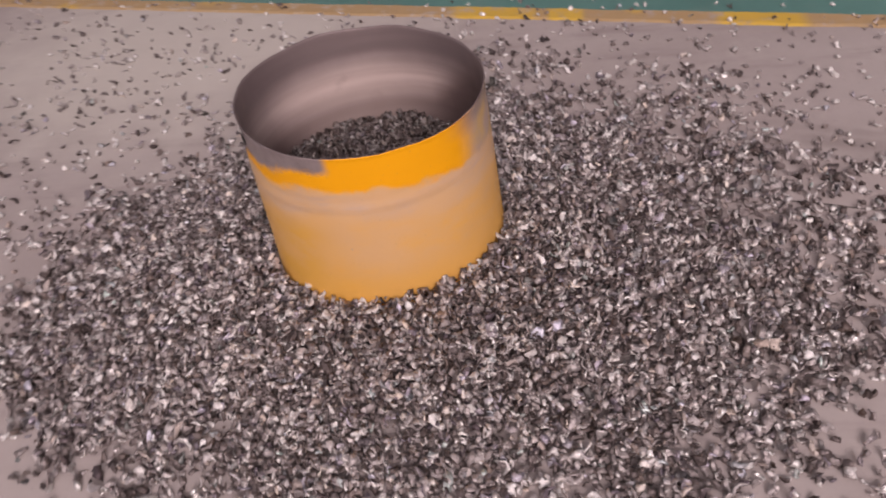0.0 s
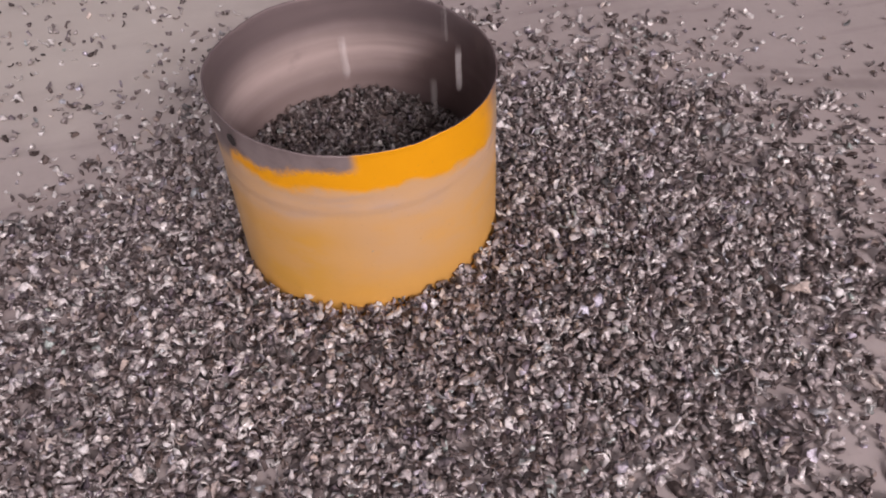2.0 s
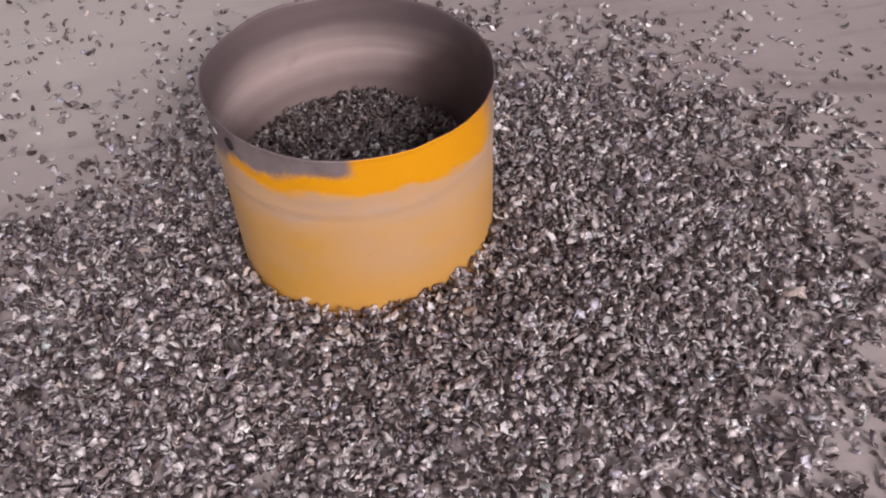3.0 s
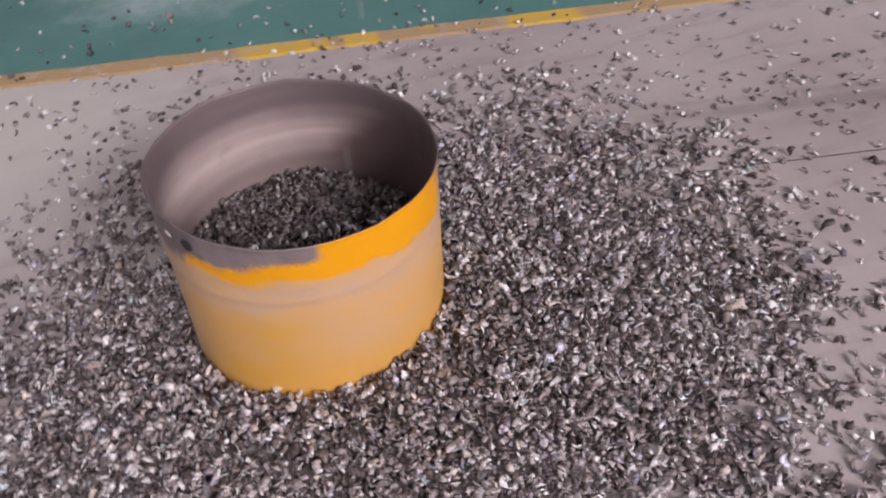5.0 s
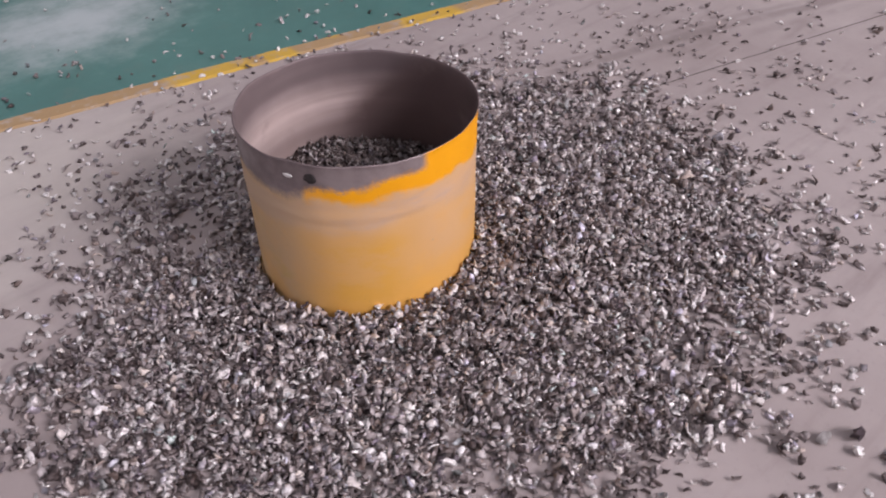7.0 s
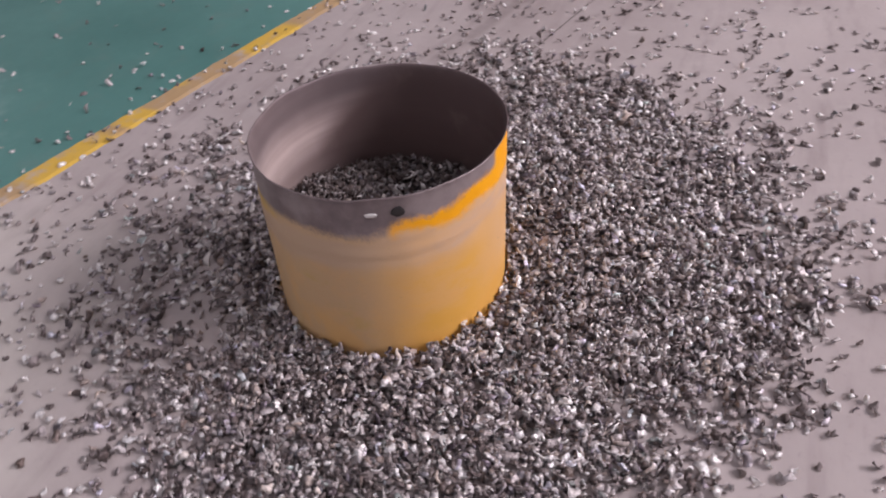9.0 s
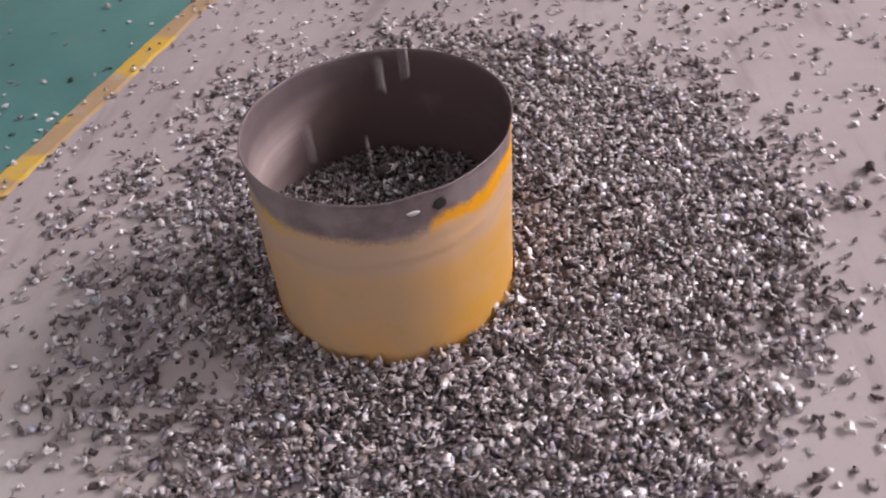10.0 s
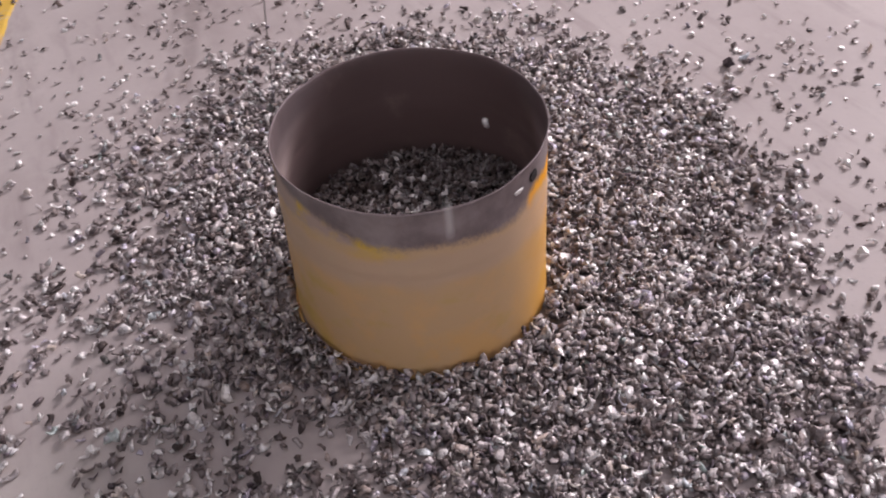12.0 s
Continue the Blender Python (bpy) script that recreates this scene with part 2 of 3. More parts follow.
def make_drum_inside():
    k = Nodes("bare_steel_inside")
    v = k.coords()
    x, y, z = k.split(v)
    z = k.math("MULTIPLY", z, 0.437 / DRUM_H)
    blot = k.noise(v, 6, 6, 0.6)
    rings = k.noise(v, 5, 3, 0.5, (0.25, 0.25, 4.5))
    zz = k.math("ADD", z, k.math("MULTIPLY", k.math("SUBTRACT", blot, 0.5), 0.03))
    c = k.mix(k.ramp(rings, 0.22, 0.82), (0.37, 0.285, 0.27), (0.62, 0.50, 0.47))
    # shade painted into the colour, reaching highest up the east side
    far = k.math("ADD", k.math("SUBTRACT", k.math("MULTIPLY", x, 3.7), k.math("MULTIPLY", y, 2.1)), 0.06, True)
    # paler north side: the window's light painted into the colour
    north_lit = k.math("ADD", k.math("SUBTRACT", k.math("MULTIPLY", y, 5.8), k.math("MULTIPLY", x, 1.6)), -0.9, True)
    c = k.mix(k.math("MULTIPLY", k.ramp(zz, 0.30, 0.39), k.math("SUBTRACT", k.math("ADD", k.math("MULTIPLY", far, 0.06), 0.88), k.math("MULTIPLY", north_lit, 0.2))), c, (0.14, 0.107, 0.11))
    # darker west side, its shade painted into the colour
    west_shade = k.math("SUBTRACT", k.math("SUBTRACT", k.math("MULTIPLY", x, -5.3), k.math("MULTIPLY", y, 1.4)), 0.85, True)
    c = k.mix(k.math("MULTIPLY", west_shade, 0.75), c, (0.15, 0.114, 0.116))
    # shade just above the filling, painted in as a dark brown band
    low_shade = k.math("SUBTRACT", 1.0, k.ramp(k.math("SUBTRACT", zz, k.math("MULTIPLY", far, 0.17)), 0.21, 0.31))
    c = k.mix(k.math("MULTIPLY", k.math("MULTIPLY", north_lit, 0.6), k.math("SUBTRACT", 1.0, k.ramp(zz, 0.30, 0.385))), c, (0.76, 0.61, 0.545))
    c = k.mix(k.math("MULTIPLY", low_shade, k.math("SUBTRACT", 0.93, k.math("MULTIPLY", north_lit, 0.5))), c, (0.135, 0.092, 0.088))
    c = k.mix(k.math("MULTIPLY", k.ramp(blot, 0.55, 0.75), 0.5), c, (0.30, 0.225, 0.205))
    return k.done(c, k.math("ADD", k.math("MULTIPLY", blot, 0.2), 0.27), 0.06, k.bump(rings, 0.2, 0.004), 0.18)


def make_chip_metal(name, darken):
    """Shredded metal, its colour pulled towards dark brown by the given amount."""
    k = Nodes(name)
    geo, info = k.n.new("ShaderNodeNewGeometry"), k.n.new("ShaderNodeObjectInfo")
    r = k.math("FRACT", k.math("ADD", geo.outputs["Random Per Island"], info.outputs["Random"]))
    r2 = k.math("FRACT", k.math("MULTIPLY", r, 17.31))
    v = k.coords()
    grain = k.noise(v, 350, 3, 0.6)
    c = k.stops(r, (0.0, (0.11, 0.084, 0.078)), (0.25, (0.22, 0.182, 0.176)), (0.5, (0.39, 0.34, 0.333)), (0.72, (0.58, 0.525, 0.515)), (0.88, (0.80, 0.755, 0.735)), (1.0, (0.93, 0.90, 0.88)))
    tint = k.stops(r2, (0.0, (0.95, 0.84, 0.74)), (0.1, (1, 1, 1)), (0.86, (1, 1, 1)), (0.93, (0.86, 0.84, 1.0)), (1.0, (0.80, 0.95, 0.92)))
    m = k.n.new("ShaderNodeMix")
    m.data_type, m.blend_type = "RGBA", "MULTIPLY"
    m.inputs[0].default_value = 1.0
    k.l.new(c, m.inputs[6])
    k.l.new(tint, m.inputs[7])
    c = k.mix(k.math("MULTIPLY", k.ramp(grain, 0.5, 0.75), 0.5), m.outputs[2], (0.12, 0.09, 0.082))
    c = k.mix(darken, c, (0.068, 0.048, 0.040))
    rough = k.math("ADD", k.math("ADD", k.math("MULTIPLY", r2, 0.2), 0.20), k.math("MULTIPLY", grain, 0.35))
    metal = k.math("MULTIPLY", k.ramp(r2, 0.05, 0.6), 0.8)
    crumple = k.noise(v, 130, 2, 0.5)
    lumps = k.bump(crumple, 0.9, 0.006)
    return k.done(c, rough, metal, k.bump(grain, 0.4, 0.002, lumps), 0.5)


def make_plain(name, lo, hi, scale=3.0, rough=0.8, metal=0.0):
    k = Nodes(name)
    v = k.coords()
    return k.done(k.mix(k.ramp(k.noise(v, scale, 6, 0.6), 0.3, 0.7), lo, hi), rough, metal, k.bump(k.noise(v, scale * 12, 4), 0.2, 0.004))


CONCRETE, GREEN, LINE = make_concrete(), make_green_paint(), make_line_paint()
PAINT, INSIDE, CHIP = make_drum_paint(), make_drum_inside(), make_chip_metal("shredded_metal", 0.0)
# a darker, browner copy of the chip metal for the drum's filling
DARK_CHIP = make_chip_metal("dark_shredded_metal", 0.62)
WALL = make_plain("painted_wall", (0.36, 0.35, 0.34), (0.44, 0.43, 0.41))
ROOF = make_plain("sheet_steel_roof", (0.30, 0.31, 0.32), (0.40, 0.41, 0.42), 1.0, 0.5, 0.3)
BRIGHT = make_plain("bright_metal", (0.72, 0.69, 0.67), (0.86, 0.83, 0.80), 60.0, 0.46, 0.5)
HOLE = make_plain("dark_hole", (0.012, 0.010, 0.010), (0.035, 0.028, 0.027), 30.0, 0.9)
MORTAR = make_plain("dark_joint", (0.08, 0.07, 0.065), (0.14, 0.12, 0.11), 20.0, 0.9)


# ---- mesh helpers ----
def mesh_object(name, bm, mats, parent=None, smooth=False):
    me = bpy.data.meshes.new(name)
    bm.normal_update()
    bm.to_mesh(me)
    bm.free()
    for m in (mats if isinstance(mats, (list, tuple)) else [mats]):
        me.materials.append(m)
    if smooth:
        me.polygons.foreach_set("use_smooth", [True] * len(me.polygons))
    ob = new(name, me)
    ob.parent = parent
    return ob


def part(name, bm, mat, parent, label="", smooth=False):
    return tagged(mesh_object(name, bm, mat, parent, smooth), label)


def box(bm, x0, x1, y0, y1, z0, z1):
    vs = [bm.verts.new((x, y, z)) for z in (z0, z1) for x, y in ((x0, y0), (x1, y0), (x1, y1), (x0, y1))]
    for f in ((3, 2, 1, 0), (4, 5, 6, 7), (0, 1, 5, 4), (1, 2, 6, 5), (2, 3, 7, 6), (3, 0, 4, 7)):
        bm.faces.new([vs[i] for i in f])
    return vs


def lathe(profile, steps=128):
    """Turn a closed outline of (radius, z, material slot of the face after it) round the z axis."""
    bm = bmesh.new()
    rings = []
    for r, z, _ in profile:
        rings.append([bm.verts.new((r * math.cos(2 * math.pi * i / steps), r * math.sin(2 * math.pi * i / steps), z)) for i in range(steps)])
    n = len(profile)
    for j in range(n):
        a, b = rings[j], rings[(j + 1) % n]
        for i in range(steps):
            f = bm.faces.new((a[i], a[(i + 1) % steps], b[(i + 1) % steps], b[i]))
            f.material_index = profile[j][2]
    return bm


# ---- structure: floor, painted area, line, hall ----
# the line between bare and painted floor runs from west-north-west to east-south-east
LINE_A, LINE_B = Vector((-0.96, 3.246)), Vector((1.61, 2.628))
ALONG = (LINE_B - LINE_A).normalized()
ACROSS = Vector((-ALONG.y, ALONG.x))


def strip(name, s0, s1, d0, d1, z0, z1, mat, ragged, step):
    """A flat slab along the floor line, from s0 to s1 along it and d0 to d1 across, with worn edges."""
    bm = bmesh.new()
    n = int((s1 - s0) / step)
    rows = []
    for i in range(n + 1):
        s = s0 + (s1 - s0) * i / n
        wob = ragged * (noise.noise((s * 6.0, d0, 3.1)) + 0.5 * noise.noise((s * 31.0, d0, 7.7)))
        wob2 = ragged * (noise.noise((s * 6.0, d1 + 9, 3.1)) + 0.5 * noise.noise((s * 31.0, d1 + 9, 7.7)))
        p, q = LINE_A + ALONG * s + ACROSS * (d0 + wob), LINE_A + ALONG * s + ACROSS * (d1 + wob2)
        pt, qt = p + ACROSS * 0.014, q - ACROSS * 0.014
        rows.append([bm.verts.new((p.x, p.y, z0)), bm.verts.new((pt.x, pt.y, z1)), bm.verts.new((qt.x, qt.y, z1)), bm.verts.new((q.x, q.y, z0))])
    for a, b in zip(rows, rows[1:]):
        for i in range(4):
            bm.faces.new((a[i], b[i], b[(i + 1) % 4], a[(i + 1) % 4]))
    bm.faces.new(rows[0])
    bm.faces.new(rows[-1][::-1])
    bmesh.ops.recalc_face_normals(bm, faces=bm.faces)
    return mesh_object(name, bm, mat)


def build_floor():
    bm = bmesh.new()
    h = HALL
    box(bm, h["x0"] - 20, h["x1"] + 20, h["y0"] - 20, h["y1"] + 20, -0.2, 0.0)
    tagged(mesh_object("floor", bm, CONCRETE), "worn grey concrete workshop floor with dusty sweep marks", "floor", kind="structure")
    tagged(strip("floor_paint", -8.0, 9.5, -0.014, 7.5, -0.001, 0.003, GREEN, 0.006, 0.03), "glossy green floor paint, dusty and scratched, beside the line", "floor", kind="structure")
    tagged(strip("floor_line", -6.0, 8.0, -0.098, 0.006, -0.001, 0.0055, LINE, 0.008, 0.015), "worn yellow marking line painted on the concrete floor", "floor marking", kind="structure")
    # a saw-cut joint in the slab, filled with dirt
    bm = bmesh.new()
    a, b = Vector((0.50, 1.815)), Vector((2.6, 1.265))
    d = (b - a).normalized()
    side = Vector((-d.y, d.x))
    n, rows = 60, []
    for i in range(n + 1):
        p = a.lerp(b, i / n) + side * 0.003 * noise.noise((i * 0.4, 2.0, 5.0))
        w = 0.0026 + 0.001 * noise.noise((i * 0.9, 8.0, 1.0))
        rows.append([bm.verts.new((*(p + side * w), 0.0012)), bm.verts.new((*(p - side * w), 0.0012))])
    for p, q in zip(rows, rows[1:]):
        bm.faces.new((p[0], q[0], q[1], p[1]))
    bmesh.ops.recalc_face_normals(bm, faces=bm.faces)
    tagged(mesh_object("floor_joint", bm, MORTAR), "narrow dirt-filled saw cut in the concrete floor", "floor joint", kind="structure")


def build_hall():
    h, t = HALL, 0.25
    gx0, gx1, gz0, gz1 = -0.9, 7.5, 6.7, 10.2

    def wall(name, boxes, label):
        bm = bmesh.new()
        for b in boxes:
            box(bm, *b)
        tagged(mesh_object(name, bm, WALL), label, "wall", kind="structure")

    y0, y1, x0, x1, z = h["y0"], h["y1"], h["x0"], h["x1"], h["z"]
    wall("wall_south", [(x0, gx0, y0 - t, y0, 0, z), (gx1, x1, y0 - t, y0, 0, z), (gx0, gx1, y0 - t, y0, 0, gz0), (gx0, gx1, y0 - t, y0, gz1, z)], "plain hall wall below a high window band")
    wall("wall_north", [(x0, x1, y1, y1 + t, 0, z)], "plain painted hall wall")
    # the gap in this unseen wall is made for the west fill light
    wall("wall_west", [(x0 - t, x0, y0 - t, 0.3, 0, z), (x0 - t, x0, 4.9, y1 + t, 0, z), (x0 - t, x0, 0.3, 4.9, 4.1, z)], "plain painted hall wall with an added opening for fill light")
    wall("wall_east", [(x1, x1 + t, y0 - t, y1 + t, 0, z)], "plain painted hall wall")
    bm = bmesh.new()
    xs = [x0 - t, -5.6, -4.4, -0.6, 0.6, 4.4, 5.6, x1 + t]
    for i in range(0, len(xs), 2):
        box(bm, xs[i], xs[i + 1], y0 - t, y1 + t, z, z + 0.15)
    for i in range(1, len(xs) - 1, 2):
        box(bm, xs[i], xs[i + 1], y0 - t, -4.6, z, z + 0.15)
        box(bm, xs[i], xs[i + 1], 10.6, y1 + t, z, z + 0.15)
    tagged(mesh_object("ceiling", bm, ROOF), "steel sheet roof with long roof lights", "ceiling", kind="structure")


build_floor()
build_hall()


# ---- the drum ----
def drum_radius(z):
    """Outer radius: a slight taper, two swaged ribs and a flared rim."""
    r = DRUM_B + (DRUM_R - 0.002 - DRUM_B) * z / DRUM_H
    r += 0.0010 * math.exp(-((z - 0.308) / 0.013) ** 2) - 0.0004 * math.exp(-((z - 0.288) / 0.009) ** 2)
    r += 0.0006 * math.exp(-((z - 0.346) / 0.012) ** 2)
    r += 0.0022 * math.exp(-((z - DRUM_H) / 0.008) ** 2)
    return r


def drum_shift(a, z):
    """How the battered drum departs from a true round: its oval foot and rim, its lean and its sloping rim."""
    f = z / DRUM_H
    oval = (1 - f) * (0.0050 * math.cos(2 * a) + 0.0060 * math.sin(2 * a)) + f * (0.0055 * math.cos(2 * a) - 0.0068 * math.sin(2 * a))
    return Vector((oval * math.cos(a) + LEAN_X * f, oval * math.sin(a) + LEAN_Y * f, (0.0088 * math.sin(a) - 0.0055 * math.cos(a)) * f ** 3))


def build_drum():
    base = tagged(new("steel_drum"), "open yellow steel drum with paint worn off its rim, half full", "drum")
    base.location = (CX, CY, 0)
    zs = [0.004 + (DRUM_H - 0.006) * i / 92 for i in range(93)]
    wall_t = 0.0028
    outline = [(drum_radius(z), z, 0) for z in zs]
    outline += [(drum_radius(z) - wall_t, z, 1) for z in reversed(zs)]
    outline[len(zs) - 1] = (outline[len(zs) - 1][0], zs[-1], 1)
    bm = lathe(outline, 160)
    # small dents, so that rim and wall are not a perfect round
    for v in bm.verts:
        a = math.atan2(v.co.y, v.co.x)
        k = 0.0022 * noise.noise((math.cos(a) * 1.6, math.sin(a) * 1.6, v.co.z * 5 + 4))
        k += 0.0012 * noise.noise((math.cos(a) * 6, math.sin(a) * 6, v.co.z * 14))
        k *= 0.35 + v.co.z / DRUM_H
        v.co.x *= 1 + k / 0.28
        v.co.y *= 1 + k / 0.28
        f = v.co.z / DRUM_H
        v.co += drum_shift(a, v.co.z)
        v.co.z += (0.0035 * noise.noise((math.cos(a) * 3, math.sin(a) * 3, 9)) + 0.0012 * noise.noise((math.cos(a) * 11, math.sin(a) * 11, 2))) * f ** 6
    bmesh.ops.recalc_face_normals(bm, faces=bm.faces)
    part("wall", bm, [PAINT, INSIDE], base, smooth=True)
    bm = lathe([(DRUM_B - 0.004, 0.012, 0), (DRUM_B - 0.004, 0.015, 0), (0.002, 0.015, 0), (0.002, 0.012, 0)], 96)
    bmesh.ops.recalc_face_normals(bm, faces=bm.faces)
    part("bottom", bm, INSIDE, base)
    # chime: the folded seam round the foot
    ring = [(DRUM_B + 0.0005 + 0.0045 * math.cos(a), 0.0062 + 0.006 * math.sin(a), 0) for a in [2 * math.pi * i / 10 for i in range(10)]]
    bm = lathe(ring, 128)
    bmesh.ops.recalc_face_normals(bm, faces=bm.faces)
    part("chime", bm, PAINT, base, smooth=True)
    # a hole with a burr and a bright knocked spot beside it in the bare band
    for name, ang, z, rx, rz, mat, label in (("bolt_hole", 211.1, 0.411, 0.014, 0.012, HOLE, "dark bolt hole"), ("weld_spot", 200.2, 0.409, 0.013, 0.0055, BRIGHT, "bright knocked weld spot")):
        bm = bmesh.new()
        bmesh.ops.create_uvsphere(bm, u_segments=16, v_segments=10, radius=1.0)
        a, r = radians(ang), drum_radius(z)
        for v in bm.verts:
            wob = 1 + 0.25 * noise.noise(v.co * 2 + Vector((ang, 0, 0)))
            t, n, u = v.co.x * rx * wob, v.co.y * 0.0022, v.co.z * rz * wob
            v.co = drum_shift(a, z + u) + Vector((math.cos(a) * (r + n) - math.sin(a) * t, math.sin(a) * (r + n) + math.cos(a) * t, z + u))
        part(name, bm, mat, base, label, True)
    return base


build_drum()


# ---- shredded metal ----
def chip_shapes(count, rng):
    """Torn, bent flakes with thickness: vertices and quads, longest side about 1."""
    shapes = []
    for i in range(count):
        nx = 3 if i % 3 else 4
        w = rng.uniform(0.40, 0.85)
        curl, twist, tilt = rng.uniform(0.5, 3.0) * rng.choice([-1, 1, 1]), rng.uniform(-1.0, 1.0), rng.uniform(-0.35, 0.35)
        th = rng.uniform(0.05, 0.13)
        top, bot = [], []
        for ix in range(nx + 1):
            u = ix / nx - 0.5
            wl, wr = w / 2 * rng.uniform(0.55, 1.15), w / 2 * rng.uniform(0.55, 1.15)
            if ix in (0, nx):
                wl, wr = wl * rng.uniform(0.3, 1.0), wr * rng.uniform(0.3, 1.0)
            # rolled up along its length, like a shaving
            ax, az = 1.2 * math.sin(curl * u) / curl, 1.2 * (1 - math.cos(curl * u)) / curl
            nxn, nzn = -math.sin(curl * u), math.cos(curl * u)
            for s in (-wl, wr):
                x = ax + rng.uniform(-0.07, 0.07) + tilt * s
                z = az + twist * u * s + rng.uniform(-0.11, 0.11)
                top.append((x + nxn * th / 2, s, z + nzn * th / 2))
                bot.append((x - nxn * th / 2 + 0.02, s * 0.96, z - nzn * th / 2))
        k = len(top)
        quads = []
        for ix in range(nx):
            a, b, c, d = 2 * ix, 2 * ix + 1, 2 * ix + 3, 2 * ix + 2
            quads += [(a, d, c, b), (a + k, b + k, c + k, d + k), (a, a + k, d + k, d), (b, c, c + k, b + k)]
        quads += [(0, 1, 1 + k, k), (2 * nx, 2 * nx + k, 2 * nx + 1 + k, 2 * nx + 1)]
        shapes.append((np.array(top + bot), np.array(quads)))
    return shapes


def nugget_shapes(count, rng):
    """Crumpled lumps of torn metal: a cube cut in four on each side, pulled round and knocked about."""
    index, verts, quads = {}, [], []
    for axis in range(3):
        for side in (0, 2):
            for i in range(2):
                for j in range(2):
                    ring = []
                    for di, dj in ((0, 0), (1, 0), (1, 1), (0, 1)):
                        key = [0, 0, 0]
                        key[axis], key[(axis + 1) % 3], key[(axis + 2) % 3] = side, i + di, j + dj
                        if tuple(key) not in index:
                            index[tuple(key)] = len(verts)
                            verts.append([k - 1.0 for k in key])
                        ring.append(index[tuple(key)])
                    quads.append(ring if side else ring[::-1])
    base = np.array(verts)
    base /= np.linalg.norm(base, axis=1)[:, None] ** 0.75
    shapes = []
    for _ in range(count):
        v = base * rng.uniform(0.35, 1.4, len(base))[:, None]
        v *= np.array([0.52, rng.uniform(0.28, 0.5), rng.uniform(0.18, 0.42)])
        v[:, 2] += rng.uniform(-0.9, 0.9) * v[:, 0] * v[:, 1] + rng.uniform(-0.8, 0.8) * v[:, 0] ** 2
        shapes.append((v, np.array(quads)))
    return shapes


def turn_matrices(yaw, tip, roll):
    """Rotation matrices from arrays of angles: roll about x, then tip about y, then yaw about z."""
    cz, sz, cy, sy, cx, sx = np.cos(yaw), np.sin(yaw), np.cos(tip), np.sin(tip), np.cos(roll), np.sin(roll)
    m = np.empty((len(yaw), 3, 3))
    m[:, 0] = np.stack([cz * cy, cz * sy * sx - sz * cx, cz * sy * cx + sz * sx], 1)
    m[:, 1] = np.stack([sz * cy, sz * sy * sx + cz * cx, sz * sy * cx - cz * sx], 1)
    m[:, 2] = np.stack([-sy, cy * sx, cy * cx], 1)
    return m


def chips_object(name, places, sizes, tips, shapes, rng, label, mat=None):
    """One object of many loose flakes at the places given. A flake's lowest corner never goes below the floor."""
    n = len(places)
    which = rng.integers(0, len(shapes), n)
    turns = turn_matrices(rng.uniform(0, 2 * math.pi, n), rng.normal(0, 1, n) * tips, rng.normal(0, 1, n) * tips)
    verts, quads, start = [], [], 0
    for i, (v, q) in enumerate(shapes):
        sel = np.where(which == i)[0]
        if not len(sel):
            continue
        p = np.einsum("nij,kj->nki", turns[sel], v) * sizes[sel][:, None, None]
        low = p[:, :, 2].min(1)
        p += places[sel][:, None, :]
        p[:, :, 2] += np.maximum(0.0, -(places[sel][:, 2] + low))[:, None]
        verts.append(p.reshape(-1, 3))
        quads.append((q[None] + (start + np.arange(len(sel)) * len(v))[:, None, None]).reshape(-1, 4))
        start += len(sel) * len(v)
    verts, quads = np.concatenate(verts), np.concatenate(quads)
    me = bpy.data.meshes.new(name)
    me.vertices.add(len(verts))
    me.vertices.foreach_set("co", verts.ravel().astype(np.float32))
    me.loops.add(quads.size)
    me.loops.foreach_set("vertex_index", quads.ravel().astype(np.int32))
    me.polygons.add(len(quads))
    me.polygons.foreach_set("loop_start", np.arange(0, quads.size, 4, dtype=np.int32))
    me.materials.append(mat or CHIP)
    me.update(calc_edges=True)
    return tagged(new(name, me), label, "metal chips", kind="stuff")


# how far the heap reaches from the drum's axis, every 30 degrees from east over north
REACH = np.array([0.90, 0.80, 0.67, 0.55, 0.44, 0.58, 0.84, 0.87, 0.83, 0.84, 0.92, 0.96])


def reach(ang):
    a = (np.degrees(ang) % 360) / 30
    i = np.floor(a).astype(int)
    f = a - i
    f = f * f * (3 - 2 * f)
    return REACH[i % 12] * (1 - f) + REACH[(i + 1) % 12] * f


def patchy(x, y, scale, seed):
    return np.array([noise.fractal((a * scale, b * scale, seed), 1.0, 2.0, 3) for a, b in zip(x, y)])


